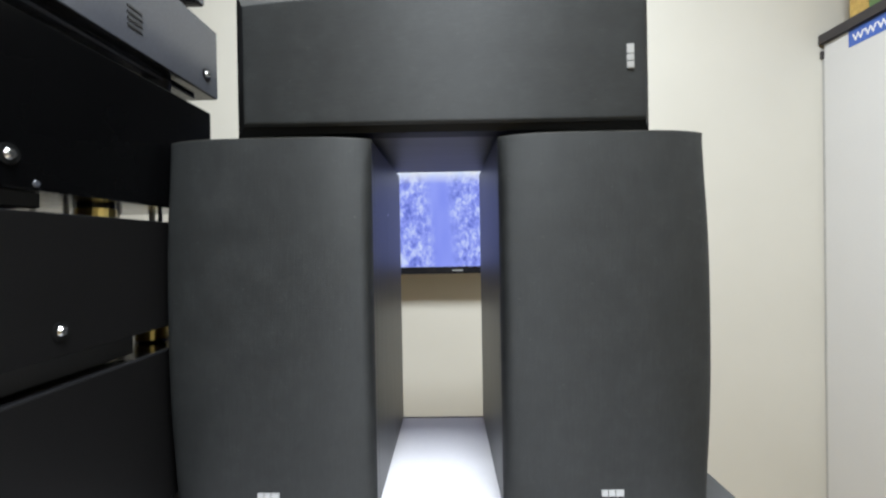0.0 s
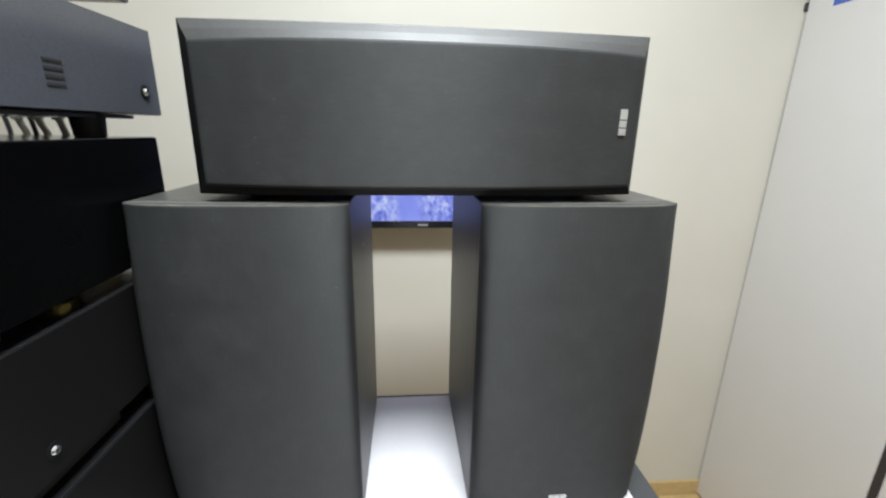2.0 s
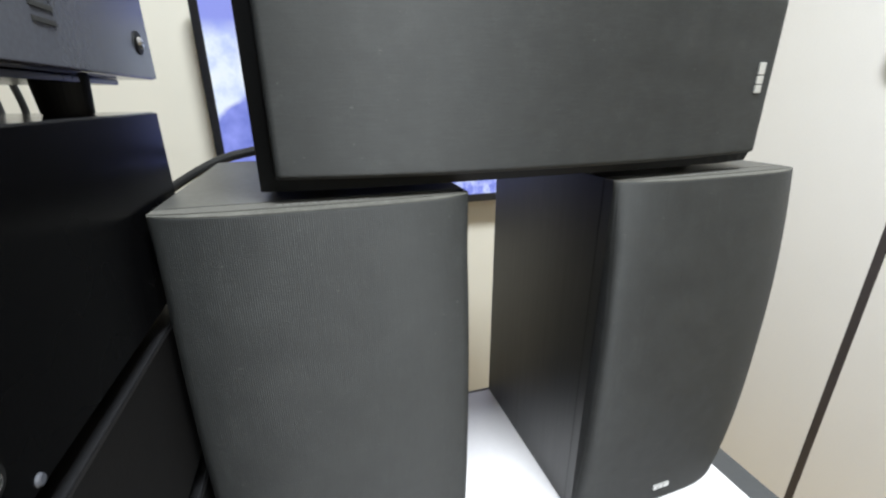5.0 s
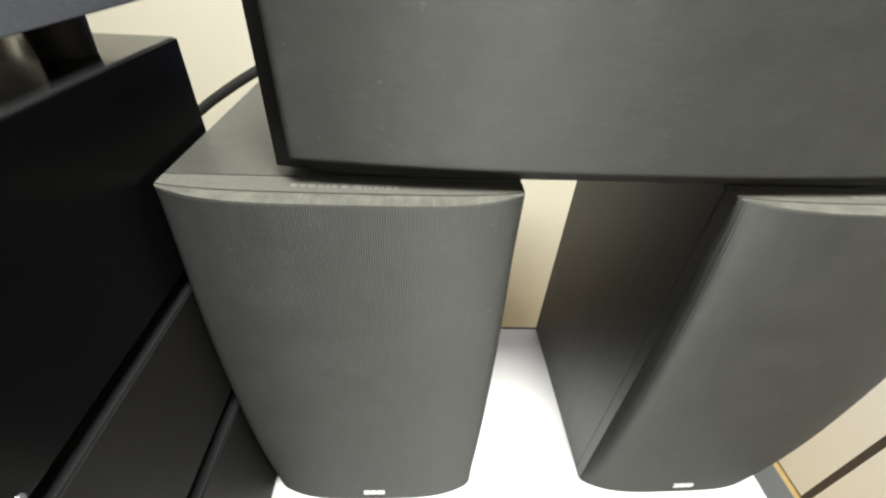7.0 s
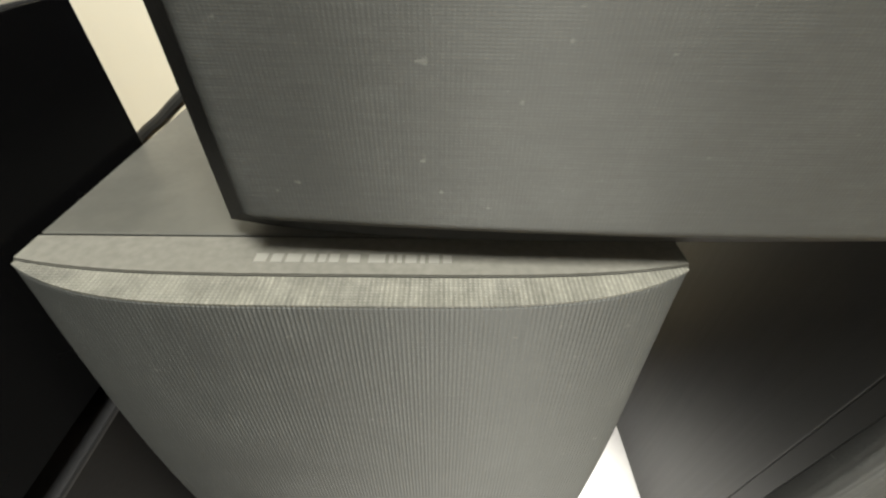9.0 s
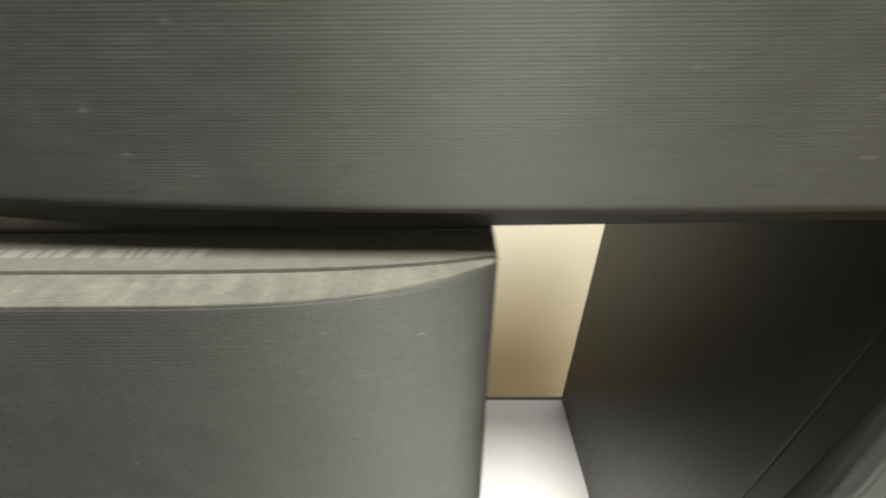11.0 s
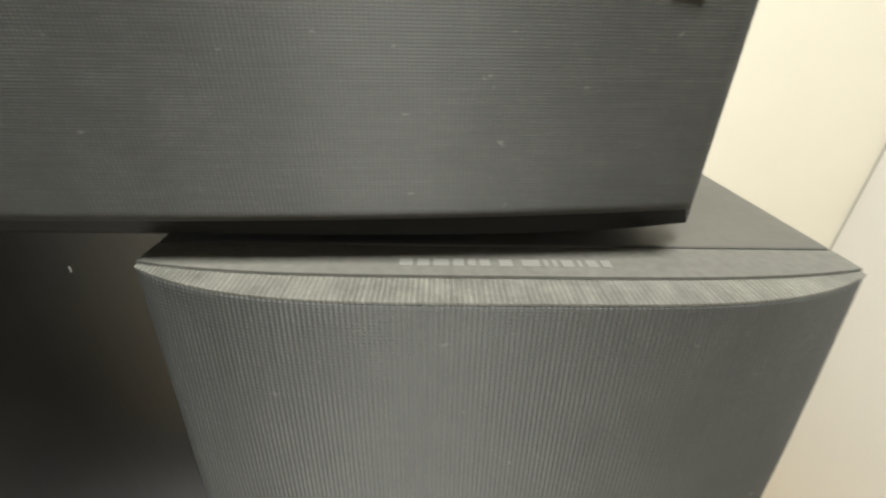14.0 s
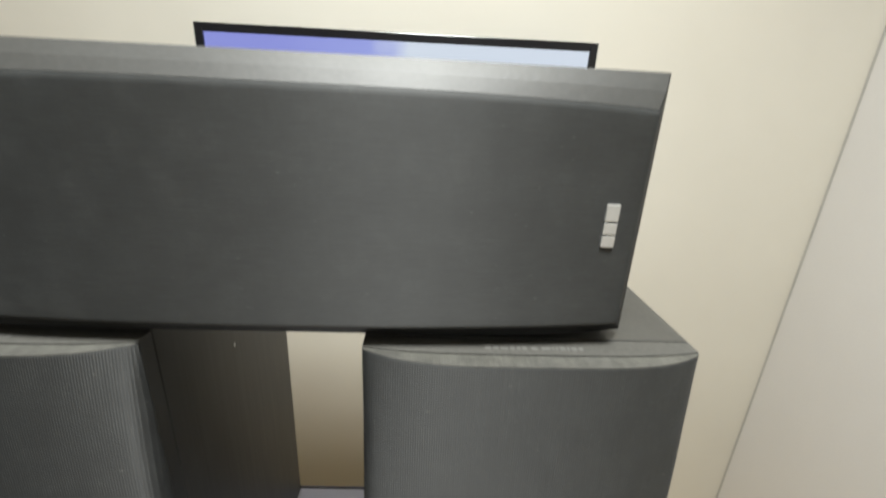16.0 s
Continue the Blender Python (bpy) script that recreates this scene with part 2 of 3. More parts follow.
def box(x0, x1, y0, y1, z0, z1, bevel=0.0, segments=2, bm=None):
    bm = bm or bmesh.new()
    made = bmesh.ops.create_cube(bm, size=1.0, matrix=Matrix.LocRotScale(
        ((x0 + x1) / 2, (y0 + y1) / 2, (z0 + z1) / 2), None, (x1 - x0, y1 - y0, z1 - z0)))
    if bevel:
        edges = {e for v in made["verts"] for e in v.link_edges}
        bmesh.ops.bevel(bm, geom=list(edges), offset=bevel, segments=segments, profile=0.6, affect="EDGES")
    return bm


def rod(p, q, r, sides=20, r2=None, bm=None, bevel=0.0):
    bm = bm or bmesh.new()
    p, q = Vector(p), Vector(q)
    turn = (q - p).to_track_quat("Z", "Y").to_matrix().to_4x4()
    made = bmesh.ops.create_cone(bm, cap_ends=True, segments=sides, radius1=r, radius2=r if r2 is None else r2,
                                 depth=(q - p).length, matrix=Matrix.Translation((p + q) / 2) @ turn)
    if bevel:
        caps = {e for v in made["verts"] for f in v.link_faces if len(f.verts) > 4 for e in f.edges}
        bmesh.ops.bevel(bm, geom=list(caps), offset=bevel, segments=2, affect="EDGES")
    return bm


def tube(points, r, sides=10, steps=10):
    """A smooth hose through the points."""
    pts = [Vector(p) for p in points]
    ext = [2 * pts[0] - pts[1], *pts, 2 * pts[-1] - pts[-2]]
    line = []
    for i in range(1, len(ext) - 2):
        a, b, c, d = ext[i - 1:i + 3]
        for k in range(steps):
            t = k / steps
            line.append(0.5 * (2 * b + (c - a) * t + (2 * a - 5 * b + 4 * c - d) * t * t + (3 * b - a - 3 * c + d) * t ** 3))
    line.append(pts[-1])
    bm, rings, side = bmesh.new(), [], None
    for i, p in enumerate(line):
        way = (line[min(i + 1, len(line) - 1)] - line[max(i - 1, 0)]).normalized()
        if side is None:
            side = way.orthogonal().normalized()
        side = (side - way * side.dot(way)).normalized()
        up = way.cross(side)
        rings.append([bm.verts.new(p + r * (math.cos(a) * side + math.sin(a) * up))
                      for a in (2 * math.pi * k / sides for k in range(sides))])
    for ra, rb in zip(rings, rings[1:]):
        for k in range(sides):
            bm.faces.new((ra[k], ra[(k + 1) % sides], rb[(k + 1) % sides], rb[k]))
    bm.faces.new(rings[0])
    bm.faces.new(reversed(rings[-1]))
    return bm


def sheet(nx, nz, front, back):
    """A closed slab between two grids of points; front(u, v) and back(u, v) give places for 0..1."""
    bm = bmesh.new()
    fa = [[bm.verts.new(front(i / nx, j / nz)) for j in range(nz + 1)] for i in range(nx + 1)]
    ba = [[bm.verts.new(back(i / nx, j / nz)) for j in range(nz + 1)] for i in range(nx + 1)]
    for i in range(nx):
        for j in range(nz):
            bm.faces.new((fa[i][j], fa[i + 1][j], fa[i + 1][j + 1], fa[i][j + 1]))
            bm.faces.new((ba[i][j + 1], ba[i + 1][j + 1], ba[i + 1][j], ba[i][j]))
    for i in range(nx):
        for j in (0, nz):
            bm.faces.new((fa[i][j], ba[i][j], ba[i + 1][j], fa[i + 1][j]))
    for j in range(nz):
        for i in (0, nx):
            bm.faces.new((fa[i][j], fa[i][j + 1], ba[i][j + 1], ba[i][j]))
    return bm


def near_edges(u, steps, share):
    """Moves the outermost four steps of 0..1 into the rim of that share, so that rounded edges get their rows."""
    k = 4 / steps
    if u < k:
        return u / k * share
    if u > 1 - k:
        return 1 - (1 - u) / k * share
    return share + (u - k) / (1 - 2 * k) * (1 - 2 * share)


# ---- the room ----
FLOOR, CEIL, WALL_Y, EAST, WEST, SOUTH = -0.97, 1.9, 0.88, 1.75, -3.6, -4.6


def room():
    tagged(obj("wall_north", box(WEST - 0.12, EAST + 0.12, WALL_Y, WALL_Y + 0.12, FLOOR, CEIL), M_WALL), "cream painted wall behind the speakers", "wall", kind="structure")
    tagged(obj("wall_east", box(EAST, EAST + 0.12, SOUTH, WALL_Y - 0.001, FLOOR, CEIL), M_WALL), "cream painted wall behind the cupboard", "wall", kind="structure")
    # west and south walls are unseen; their dark colour is chosen to cut bounced light
    tagged(obj("wall_west", box(WEST - 0.12, WEST, SOUTH, WALL_Y - 0.001, FLOOR, CEIL), M_WALL_DIM), "unseen wall, darkened to cut bounce light", "wall", kind="structure")
    tagged(obj("wall_south", box(WEST - 0.12, EAST + 0.12, SOUTH - 0.12, SOUTH, FLOOR, CEIL), M_WALL_DIM), "unseen wall, darkened to cut bounce light", "wall", kind="structure")
    tagged(obj("ceiling", box(WEST - 0.12, EAST + 0.12, SOUTH - 0.12, WALL_Y + 0.12, CEIL, CEIL + 0.1), M_CEIL), "white painted ceiling", "ceiling", kind="structure")
    tagged(obj("floor", box(WEST - 0.12, EAST + 0.12, SOUTH - 0.12, WALL_Y + 0.12, FLOOR - 0.1, FLOOR), M_FLOOR), "tan ceramic tiled floor", "floor", kind="structure")
    tagged(obj("baseboard", box(WEST, EAST, WALL_Y - 0.011, WALL_Y, FLOOR, FLOOR + 0.072, 0.003), M_FLOOR), "tan ceramic skirting along the wall", "baseboard", kind="structure")


room()


# ---- the table ----
def table():
    t = thing("table", (0, 0, FLOOR), "white laminate table with a charcoal border strip", "table")
    z = -FLOOR
    part("tabletop", box(-1.05, 0.322, -0.33, 0.262, z - 0.03, z, 0.0015), M_TABLE, t)
    part("border_strip", box(0.3225, 0.361, -0.33, 0.262, z - 0.03, z - 0.0005, 0.0015), M_EDGE, t, "charcoal edge strip of the tabletop")
    part("back_edge", box(-1.05, 0.361, 0.2624, 0.2665, z - 0.03, z + 0.0005, 0.0008), M_EDGE, t, "charcoal back edge of the tabletop")
    for x in (-1.0, 0.31):
        for y in (-0.28, 0.2):
            part("leg", box(x, x + 0.04, y, y + 0.04, 0, z - 0.0305, 0.003), M_EDGE, t)


table()

# ---- the standing loudspeakers ----
W, H, D, GAP = 0.240, 0.440, 0.262, 0.0735


def bow(u, deep):
    """How far the bowed front stands out at 0..1 across the width."""
    return deep * (1 - abs(2 * u - 1) ** 4.0)


def bars_of_print(parent, x0, x1, y, z, h, thick, material, widths, flat=True, name="print_bar"):
    total = sum(widths)
    x = x0
    for i, wd in enumerate(widths):
        step = (x1 - x0) * wd / total
        if i % 2 == 0:
            b = box(x, x + step, y, y + h, z, z + thick) if flat else box(x, x + step, y - thick, y, z, z + h)
            part(name, b, material, parent)
        x += step


def loudspeaker(x, label):
    s = thing("loudspeaker", (x, 0, 0), label, "loudspeaker", "pair of standing loudspeakers")
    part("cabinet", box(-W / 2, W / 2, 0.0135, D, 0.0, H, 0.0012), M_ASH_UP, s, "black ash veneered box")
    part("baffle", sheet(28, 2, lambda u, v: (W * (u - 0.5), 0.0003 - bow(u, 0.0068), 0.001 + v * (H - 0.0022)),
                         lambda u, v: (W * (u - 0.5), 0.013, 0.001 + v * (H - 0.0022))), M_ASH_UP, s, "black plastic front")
    # baffle's top face as a paler plate: dust plus painted overhead light
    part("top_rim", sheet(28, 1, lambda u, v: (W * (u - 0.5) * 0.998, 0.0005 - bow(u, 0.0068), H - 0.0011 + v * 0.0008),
                          lambda u, v: (W * (u - 0.5) * 0.998, 0.0128, H - 0.0011 + v * 0.0008)), M_LIP, s, "plastic ledge above the grille, greyed with dust and painted overhead light")

    def front(u, v):
        u, v = near_edges(u, 44, 0.046), near_edges(v, 40, 0.008)
        r, ru = 0.0013, 0.011
        puff = 0.0165 * (1 - abs(2 * v - 1) ** 2.4)
        top, side = min(v, 1 - v) * H, min(u, 1 - u) * W
        lift_top = r - math.sqrt(max(0.0, r * r - max(0.0, r - top) ** 2))
        lift_side = ru - math.sqrt(max(0.0, ru * ru - max(0.0, ru - side) ** 2))
        y = -0.0026 - puff - bow(u, 0.0178 - 0.42 * puff) + lift_top * bow(u, 0.9) + lift_side * min(0.9, 0.15 + puff / ru)
        return (W * (u - 0.5) * 0.997, min(-0.0006 - bow(u, 0.0068), y), 0.0022 + v * (H - 0.0036))

    def seat(u, v):
        u, v = near_edges(u, 44, 0.046), near_edges(v, 40, 0.008)
        return (W * (u - 0.5) * 0.997, -0.0001 - bow(u, 0.0068), 0.0022 + v * (H - 0.0036))

    part("grille", sheet(44, 40, front, seat), M_CLOTH_UP, s, "bowed black cloth grille", True)
    part("top_hem", sheet(44, 1, lambda u, v: (W * (u - 0.5) * 0.99, -0.0024 - bow(u, 0.0178), H - 0.0016 + v * 0.0008),
                          lambda u, v: (W * (u - 0.5) * 0.99, -0.0006 - bow(u, 0.0068), H - 0.0016 + v * 0.0008)), M_HEM, s, "dusty top hem of the grille cloth")
    for x0, x1 in ((-0.0125, -0.0055), (-0.0045, 0.0025), (0.0035, 0.0125)):
        part("badge", box(x0, x1, -0.0256, -0.0232, 0.0275, 0.0345, 0.0003), M_BADGE, s, "small silver badge piece")
    bars_of_print(s, -0.0345, 0.0355, -0.0008, H - 0.0004, 0.0044, 0.0003, M_PRINT,
                  (2.2, 0.8, 2, 0.7, 2.6, 0.7, 1.8, 0.7, 1.3, 0.7, 1.7, 1.6, 2.2, 1.6, 3, 0.7, 0.8, 0.7, 0.8, 0.7, 2, 0.7, 0.8, 0.7, 1.9, 0.7, 1.6))
    return s


left = loudspeaker(-GAP - W / 2, "black ash loudspeaker with bowed cloth grille, beside the amplifiers")
part("chip", box(W / 2 - 0.0003, W / 2 + 0.0002, 0.1203, 0.1217, 0.357, 0.3612), M_WHITE, left, "small pale chip in the veneer")
right = loudspeaker(GAP + W / 2 + 0.002, "black ash loudspeaker with bowed cloth grille, at the table's border")
right.location.y = 0.0035
right.rotation_euler = (0, 0, radians(1.0))


# ---- the centre loudspeaker ----
def centre_speaker():
    x0, x1, z0, z1, gap = -0.25, 0.25, 0.0, 0.175, 0.008
    s = thing("centre_loudspeaker", (0.012, 0, H), "long black centre loudspeaker lying across two others", "loudspeaker")
    s.rotation_euler = (0, 0, radians(1.0))
    z0, z1 = gap, gap + z1

    def rim_y(u, v):
        """Front edge of the rim: bluntly bowed at the bottom, gently at the top."""
        k = abs(2 * u - 1)
        return 0.0175 + 0.001 * v - 0.0135 * (1 - v) * (1 - k ** 5) - 0.0085 * v * (1 - k ** 2)

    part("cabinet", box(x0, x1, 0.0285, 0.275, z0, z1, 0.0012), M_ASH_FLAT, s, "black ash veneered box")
    part("rim", sheet(30, 6, lambda u, v: (x0 + u * (x1 - x0), rim_y(u, v), z0 + v * (z1 - z0)),
                      lambda u, v: (x0 + u * (x1 - x0), 0.028, z0 + v * (z1 - z0))), M_BEVEL, s, "black plastic rim")
    gx0, gx1 = x0 + 0.0125, x1 - 0.009

    def edge(v, u):
        """Height of the grille's outline, a little narrower towards the ends."""
        k = abs(2 * u - 1) ** 3
        lo, hi = z0 + 0.0078 + 0.003 * k, z1 - 0.0165 - 0.005 * k
        return lo + v * (hi - lo)

    def face(u):
        return 0.0015 - 0.0085 * (1 - (2 * u - 1) ** 2)

    part("baffle", sheet(30, 6, lambda u, v: (gx0 - 0.0005 + u * (gx1 - gx0 + 0.001), face(u) + 0.006, edge(v, u)),
                         lambda u, v: (x0 + 0.0004 + u * (x1 - x0 - 0.0008), rim_y(u, v) - 0.0003, z0 + 0.0004 + v * (z1 - z0 - 0.0008))), M_BEVEL, s, "sloping black plastic front")
    # same plastic as the baffle, paled here to carry overhead light and dust
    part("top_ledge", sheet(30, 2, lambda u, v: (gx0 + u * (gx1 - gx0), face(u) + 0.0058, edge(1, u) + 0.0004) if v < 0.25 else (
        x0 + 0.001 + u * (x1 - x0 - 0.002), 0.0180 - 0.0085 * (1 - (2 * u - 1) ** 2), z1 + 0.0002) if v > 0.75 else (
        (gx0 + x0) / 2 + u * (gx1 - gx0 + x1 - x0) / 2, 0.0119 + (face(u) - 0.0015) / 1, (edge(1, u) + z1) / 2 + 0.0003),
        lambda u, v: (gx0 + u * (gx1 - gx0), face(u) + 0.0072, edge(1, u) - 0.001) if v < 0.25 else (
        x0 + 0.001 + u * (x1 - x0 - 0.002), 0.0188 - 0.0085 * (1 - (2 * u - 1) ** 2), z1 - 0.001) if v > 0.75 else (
        (gx0 + x0) / 2 + u * (gx1 - gx0 + x1 - x0) / 2, 0.0133 + (face(u) - 0.0015) / 1, (edge(1, u) + z1) / 2 - 0.001)), M_LEDGE, s, "upper slope of the front, greyed with dust and painted overhead light")

    def front(u, v):
        u, v = near_edges(u, 60, 0.011), near_edges(v, 32, 0.03)
        r = 0.005
        lift = [r - math.sqrt(max(0.0, r * r - max(0.0, r - d) ** 2)) for d in (min(v, 1 - v) * (z1 - z0), min(u, 1 - u) * (gx1 - gx0))]
        return (gx0 + u * (gx1 - gx0), face(u) + min(r, sum(lift)) * 0.6, edge(v, u))

    def seat(u, v):
        u, v = near_edges(u, 60, 0.011), near_edges(v, 32, 0.03)
        return (gx0 + u * (gx1 - gx0), face(u) + 0.0058, edge(v, u))

    part("grille", sheet(60, 32, front, seat), M_CLOTH_FLAT, s, "gently bowed black cloth grille", True)
    for za, zb in ((0.0795, 0.0870), (0.0880, 0.0955), (0.0965, 0.1075)):
        part("badge", box(0.2165, 0.2250, -0.0015, 0.0012, za - 0.002, zb - 0.002, 0.0004), M_BADGE, s, "silver badge piece")
    for fx in (x0 + 0.05, x1 - 0.05):
        for fy in (0.06, 0.24):
            part("foot", rod((fx, fy, 0), (fx, fy, gap), 0.011), M_RUBBER, s)


centre_speaker()


# ---- the amplifiers ----
FX = -0.3185


def amplifier(z0, z1, y_far, y_near, label, steel, feet, screws=(), slots=False, feet_at=(-0.2, -0.024), brass=False, block_to=None, small=()):
    """screws, small: places (y, z) of cup-washer and plain screws on the side panel; block_to: how far back the added
    gap block reaches.
    """
    a = thing("amplifier", (FX - 0.215, 0, z0 - feet), label, "amplifier", "stack of amplifiers")
    h, up = z1 - z0, feet - z0
    part("chassis", box(-0.215, 0.213, y_near + 0.004, y_far, feet, feet + h, 0.0015), M_CASE, a)
    part("side_panel", box(0.2132, 0.215, y_near + 0.006, y_far - 0.0005, feet + 0.001, feet + h - 0.001, 0.0006), steel, a)
    part("front_panel", box(-0.22, 0.22, y_near - 0.012, y_near + 0.0035, feet - 0.002, feet + h, 0.002), steel, a)
    # dark block added so that the gap underneath reads black
    if block_to is not None:
        part("gap_block", box(-0.205, 0.2, y_near + 0.01, block_to, 0.004, feet - 0.0003, 0.001), M_RUBBER, a, "dark block added in the gap underneath")
    if slots:
        part("bottom_plate", box(-0.195, 0.193, y_near + 0.02, y_far - 0.02, feet - 0.0045, feet - 0.0003, 0.0012), M_CASE_GREY, a, "stepped grey bottom plate")
    for y, z in screws:
        sz = z + up
        washer = part("screw", rod((0.215, y, sz), (0.2162, y, sz), 0.0085, bevel=0.0004), M_BEVEL, a, "dark cup washer with bright screw")
        part("screw_head", rod((0.2162, y, sz), (0.2185, y, sz), 0.0048, 12, 0.0034, bevel=0.0004), M_SCREW, washer)
        part("screw_cross", box(0.2183, 0.2187, y - 0.0024, y + 0.0024, sz - 0.0005, sz + 0.0005), M_SLOT, washer)
    for y, z in small:
        part("small_screw", rod((0.215, y, z + up), (0.2165, y, z + up), 0.0032, 12, 0.0024, bevel=0.0003), M_CASE_GREY, a)
    if slots:
        for k in range(4):
            zz = 0.5515 + up + k * 0.0068
            part("vent_slot", box(0.2146, 0.2158, -0.057, -0.036, zz, zz + 0.0026, 0.0001, 1), M_SLOT, a)
    for x in ((-0.1785, 0.1785) if slots else (-0.162, 0.162)):
        for y in feet_at:
            foot = part("foot", rod((x, y, 0), (x, y, feet + 0.0005), 0.0145, 28, 0.0165, bevel=0.0008), M_RUBBER, a)
            if brass:
                part("foot_ring", rod((x, y, 0.003), (x, y, feet - 0.004), 0.0185, 24, bevel=0.0012), M_GOLD, foot, "brass-coloured ring")
    return a


amplifier(0.018, 0.196, 0.105, -0.27, "black steel amplifier standing on the table", M_SIDE, 0.018)
amplifier(0.222, 0.347, 0.10, -0.27, "black steel amplifier with bright side screws", M_SIDE, 0.026, ((-0.140, 0.245), (0.06, 0.245)), feet_at=(-0.188, 0.04), brass=True, block_to=-0.04)
amplifier(0.364, 0.506, 0.092, -0.27, "black steel amplifier with smooth side", M_SIDE_GLOSS, 0.017, ((-0.179, 0.389),), feet_at=(-0.178, -0.04), brass=True, block_to=-0.14, small=((-0.158, 0.369),))
amplifier(0.531, 0.629, 0.112, -0.26, "grey-black receiver with four side vent slots", M_CASE_GREY, 0.025, ((0.084, 0.557), (-0.118, 0.557)), True, feet_at=(-0.2, 0.035))
amplifier(0.650, 0.74, 0.083, -0.25, "dark grey player on top of the amplifiers", M_CASE_GREY, 0.021, ((0.05, 0.675),))


# ---- the television ----
def television():
    x0, x1, z0, z1, y = -0.419, 0.49, 0.225, 0.741, 0.795
    t = thing("television", (0, 0.81, z0), "wall-mounted flat television showing a bright icy landscape", "television")
    y -= 0.81
    h = z1 - z0
    part("back_shell", box(x0 + 0.01, x1 - 0.01, y + 0.012, y + 0.05, 0.008, h - 0.008, 0.008), M_BEZEL, t)
    part("bezel", box(x0, x0 + 0.018, y, y + 0.03, 0, h, 0.002), M_BEZEL, t)
    part("bezel", box(x1 - 0.018, x1, y, y + 0.03, 0, h, 0.002), M_BEZEL, t)
    part("bezel", box(x0 + 0.0182, x1 - 0.0182, y, y + 0.03, h - 0.018, h, 0.002), M_BEZEL, t)
    low = part("bezel", box(x0 + 0.0182, x1 - 0.0182, y, y + 0.03, 0, 0.022, 0.002), M_BEZEL, t)
    part("maker_mark", box(0.02, 0.052, y - 0.0006, y + 0.0004, 0.008, 0.0125), M_BADGE, low)
    part("screen", box(x0 + 0.0175, x1 - 0.0175, y + 0.006, y + 0.0118, 0.0215, h - 0.0175), M_SCREEN, t)
    part("wall_bracket", box(-0.1, 0.18, y + 0.0505, WALL_Y - 0.811, 0.12, 0.38, 0.004), M_CASE, t)
    part("side_clip", box(x0 - 0.028, x0 - 0.001, y + 0.02, y + 0.03, 0.075, 0.125, 0.004), M_BEZEL, t)


television()


# ---- the picture frame ----
def picture_frame():
    f = thing("picture_frame", (0, WALL_Y, 1.10), "white sheet in a slim silver frame on the wall", "picture frame")
    x0, x1, h = -0.215, 0.213, 0.32
    part("frame_side", box(x0, x1, -0.02, -0.001, 0, 0.02, 0.004), M_SILVER, f)
    part("frame_side", box(x0, x1, -0.02, -0.001, h - 0.02, h, 0.004), M_SILVER, f)
    part("frame_side", box(x0, x0 + 0.02, -0.02, -0.001, 0.0202, h - 0.0202, 0.004), M_SILVER, f)
    part("frame_side", box(x1 - 0.02, x1, -0.02, -0.001, 0.0202, h - 0.0202, 0.004), M_SILVER, f)
    part("mat", box(x0 + 0.02, x1 - 0.02, -0.008, -0.001, 0.0202, h - 0.0202), M_WHITE, f)
    part("paper", box(x0 + 0.04, x1 - 0.04, -0.0095, -0.0082, 0.04, h - 0.04), M_PLUG, f, "pale sheet of paper")


picture_frame()


# ---- the cupboard ----
CX = 1.22


def cupboard():
    c = thing("cupboard", (CX, 0, FLOOR), "light grey two-door cupboard with dark edges", "cupboard")
    top = 0.965 - FLOOR
    part("carcass", box(0.021, 0.50, -0.30, 0.872, 0.03, top - 0.03, 0.001), M_DARK, c, "dark brown carcass")
    part("top_board", box(-0.012, 0.50, -0.31, 0.878, top - 0.0295, top, 0.002), M_DARK, c, "dark brown top board")
    part("plinth", box(0.04, 0.49, -0.29, 0.86, 0, 0.0295), M_DARK, c)
    one = part("door", box(0.0, 0.0195, 0.332, 0.870, 0.012, top - 0.031, 0.0015), M_DOOR, c, "light grey laminate door")
    two = part("door", box(0.0, 0.0195, -0.298, 0.310, 0.012, top - 0.031, 0.0015), M_DOOR, c, "light grey laminate door")
    part("door_edge", box(-0.001, 0.0205, 0.3105, 0.3315, 0.012, top - 0.031, 0.002), M_DARK, c, "dark meeting strip between the doors")
    grip = [(0.0, 0.402, 0.705), (-0.022, 0.404, 0.69), (-0.036, 0.408, 0.632), (-0.022, 0.404, 0.574), (0.0, 0.402, 0.559)]
    part("handle", tube([(x, y, z - FLOOR) for x, y, z in grip], 0.0075), M_BEZEL, one, "curved black bow handle", True)
    for z in (0.705, 0.559):
        part("handle_base", rod((0.0, 0.402, z - FLOOR), (-0.004, 0.402, z - FLOOR), 0.011, bevel=0.001), M_BEZEL, one)
    lock = part("lock", rod((0.0, 0.286, 0.449 - FLOOR), (-0.006, 0.286, 0.449 - FLOOR), 0.011, bevel=0.001), M_SCREW, two, "small bright cylinder lock")
    part("key", box(-0.028, -0.006, 0.285, 0.2875, 0.44 - FLOOR, 0.458 - FLOOR, 0.0008), M_SCREW, lock)
    part("hinge_block", box(-0.006, 0.012, 0.8715, 0.8785, 0.893 - FLOOR, 0.915 - FLOOR, 0.001), M_DARK, c)
    part("side_filler", box(0.002, 0.02, 0.8702, 0.8788, 0.03, 0.89 - FLOOR), M_SILVERGREY, c, "grey filler strip at the wall")


cupboard()


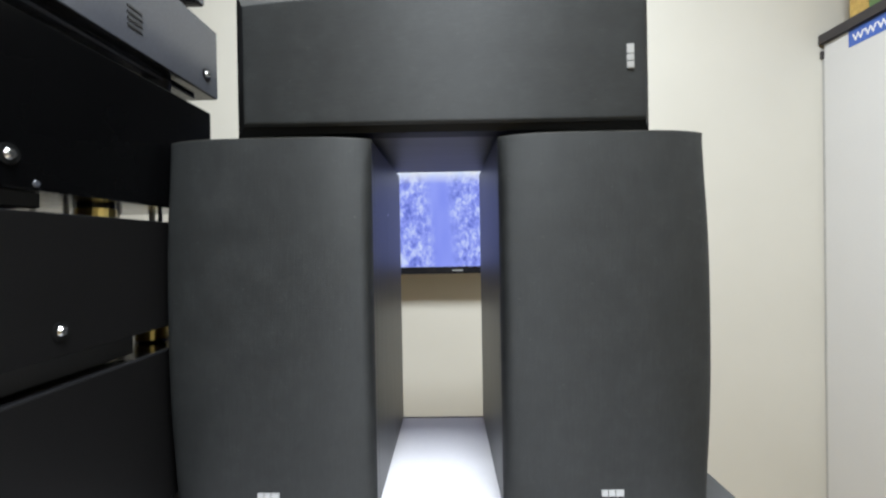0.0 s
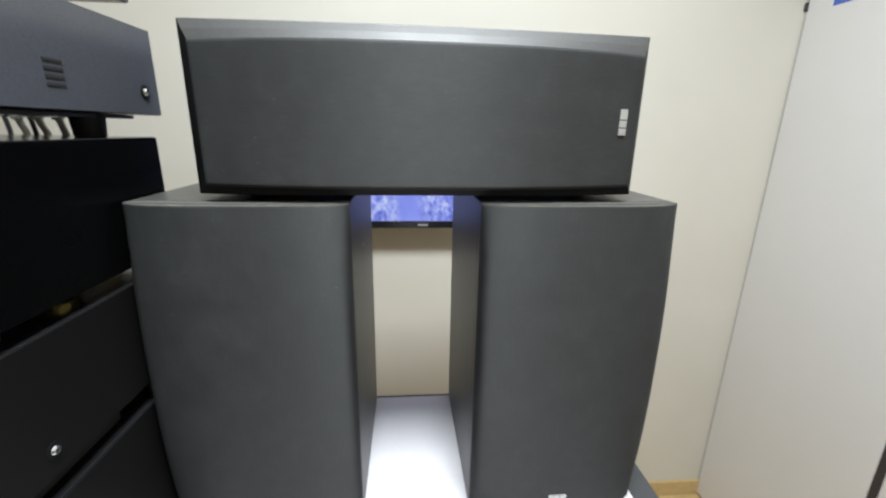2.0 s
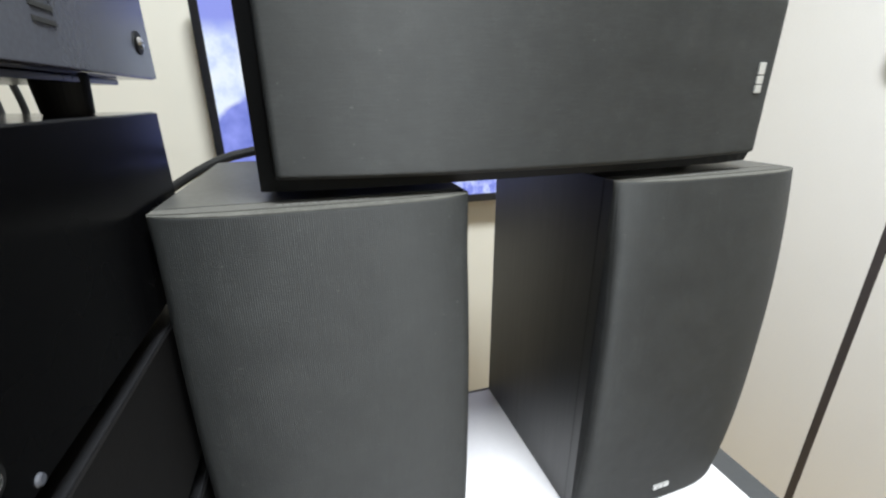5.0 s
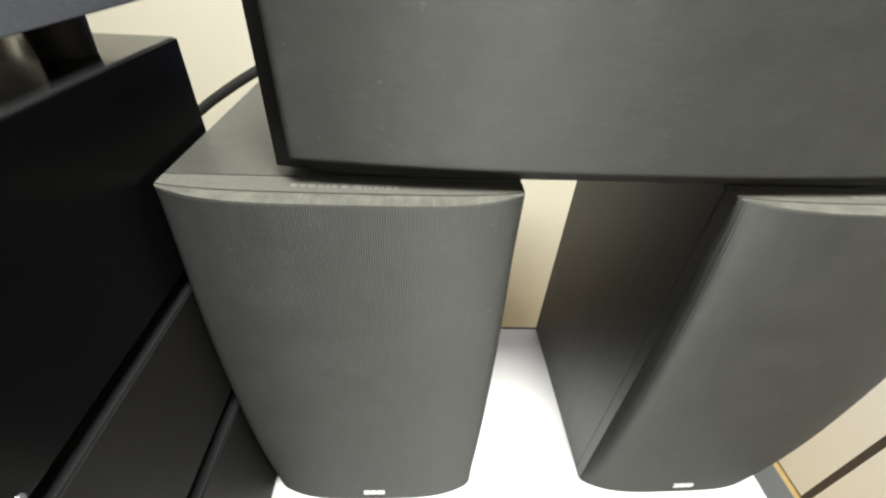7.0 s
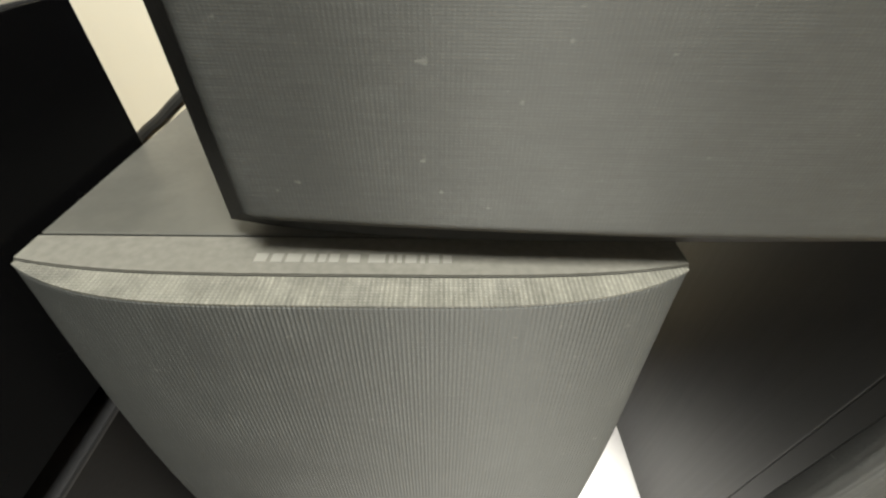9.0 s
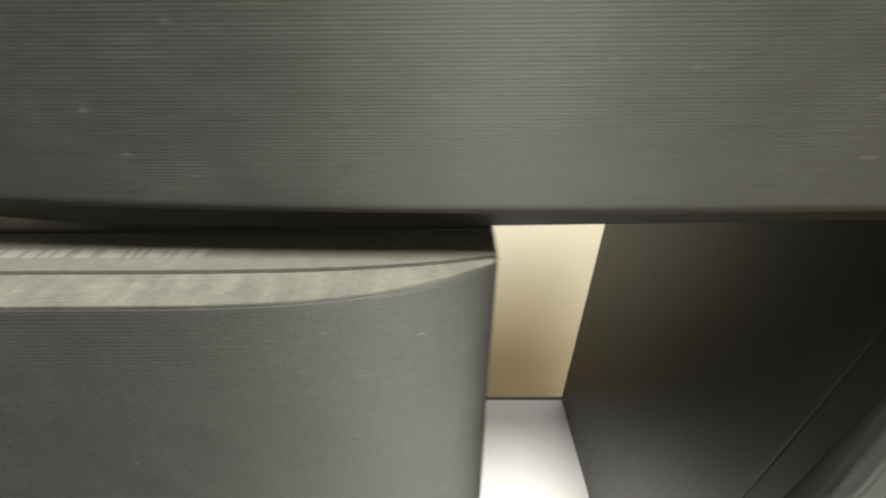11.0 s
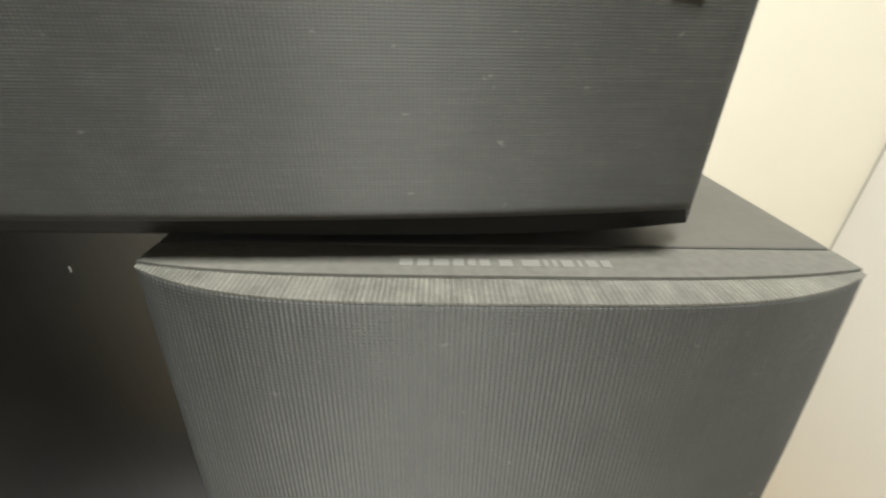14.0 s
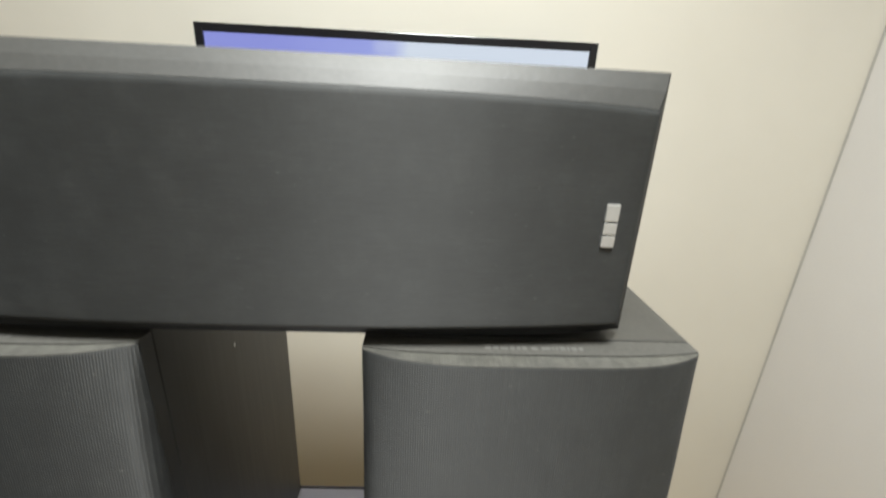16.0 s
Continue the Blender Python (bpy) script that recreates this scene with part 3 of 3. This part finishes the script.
def sticker():
    s = thing("sticker", (CX - 0.0004, 0.787, 0.884), "blue strip sticker with white lettering on the cupboard", "sticker")
    part("strip", box(-0.0006, 0, -0.62, 0, 0, 0.049), M_SIGN, s)
    data = bpy.data.curves.new("lettering", "FONT")
    data.body, data.size, data.extrude = "www.", 0.05, 0.0003
    ob = new("lettering_curve", data)
    bpy.context.view_layer.update()
    me = bpy.data.meshes.new_from_object(ob.evaluated_get(bpy.context.evaluated_depsgraph_get()))
    bpy.data.objects.remove(ob)
    me.materials.append(M_WHITE)
    text = new("lettering", me)
    text.parent = s
    text.matrix_local = pose(-0.0012, -0.012, 0.011, 90, 0, -90)
    y = -0.15
    for wd, hi in ((0.024, 0.026), (0.009, 0.036), (0.036, 0.026), (0.024, 0.026), (0.026, 0.026), (0.024, 0.026), (0.014, 0.03), (0.026, 0.026), (0.024, 0.026)):
        part("letter_bar", box(-0.0012, -0.0006, y - wd, y, 0.011, 0.011 + hi), M_WHITE, s)
        y -= wd + 0.007


sticker()


def carton(x, y0, y1, h, material, label):
    c = thing("carton", (x, 0, 0.965), label, "carton", "cartons on the cupboard")
    part("body", box(0, 0.22, y0, y1, 0, h, 0.002), material, c)
    part("flap", box(-0.0012, 0.11, y0 + 0.001, y1 - 0.001, h, h + 0.003, 0.0008), material, c)
    part("tape", box(-0.0006, -0.0001, (y0 + y1) / 2 - 0.012, (y0 + y1) / 2 + 0.012, h - 0.06, h - 0.001), M_PLUG, c)


carton(CX + 0.005, 0.735, 0.79, 0.2, M_CARD, "narrow gold patterned carton standing on the cupboard")
carton(CX + 0.005, 0.66, 0.732, 0.17, M_GREEN, "dark green carton standing on the cupboard")
carton(CX + 0.005, 0.55, 0.657, 0.15, M_PINK, "pale pink carton standing on the cupboard")


# ---- cables ----
def cable(points, r, label, name="cable"):
    return tagged(obj(name, tube(points, r), M_CABLE, smooth=True), label, "cable")


cable([(-0.62, 0.31, -0.3), (-0.57, 0.31, 0.1), (-0.505, 0.3, 0.3), (-0.443, 0.3, 0.362), (-0.376, 0.3, 0.408), (-0.318, 0.3, 0.438), (-0.267, 0.3, 0.45), (-0.2, 0.302, 0.462), (-0.14, 0.3, 0.485), (-0.12, 0.276, 0.5)], 0.0062, "thick black cable arching behind the loudspeaker")
for k, (x, y) in enumerate(((-0.46, 0.17), (-0.49, 0.19), (-0.53, 0.16), (-0.58, 0.18))):
    cable([(x, 0.108, 0.57), (x - 0.005, y, 0.56), (x + 0.004, y + 0.02, 0.5), (x + 0.01, y, 0.3), (x + 0.02, y + 0.03, 0.02)], 0.003, "thin black lead hanging behind the amplifiers")


def lead(points, label):
    c = thing("plugged_lead", points[0], label, "cable", "ivory leads behind the amplifiers")
    o = Vector(points[0])
    part("wire", tube([Vector(q) - o for q in points], 0.0042), M_PLUG, c, "", True)
    d = (Vector(points[0]) - Vector(points[1])).normalized()
    part("plug", rod((0, 0, 0), d * 0.03, 0.0075, bevel=0.001), M_PLUG, c)
    return c


for k in range(6):
    x = -0.47 - 0.035 * k
    lead([(x, 0.15 + 0.012 * (k % 3), 0.525), (x + 0.004, 0.155 + 0.012 * (k % 3), 0.49), (x + 0.012 * (-1) ** k, 0.16, 0.4), (x + 0.01, 0.18, 0.2), (x + 0.02, 0.19, 0.008)],
         "ivory lead with a thick plug behind the amplifiers")


def socket(x, z):
    g = thing("gold_plug", (x, 0.101, z), "gold-plated plug at the back of an amplifier", "plug", "gold plugs")
    part("barrel", rod((0, 0, 0), (0, 0.03, 0), 0.0065, bevel=0.0008), M_GOLD, g)
    part("collar", rod((0, 0.03, 0), (0, 0.04, 0), 0.0045), M_BEVEL, g)


socket(-0.375, 0.342)
socket(-0.43, 0.342)
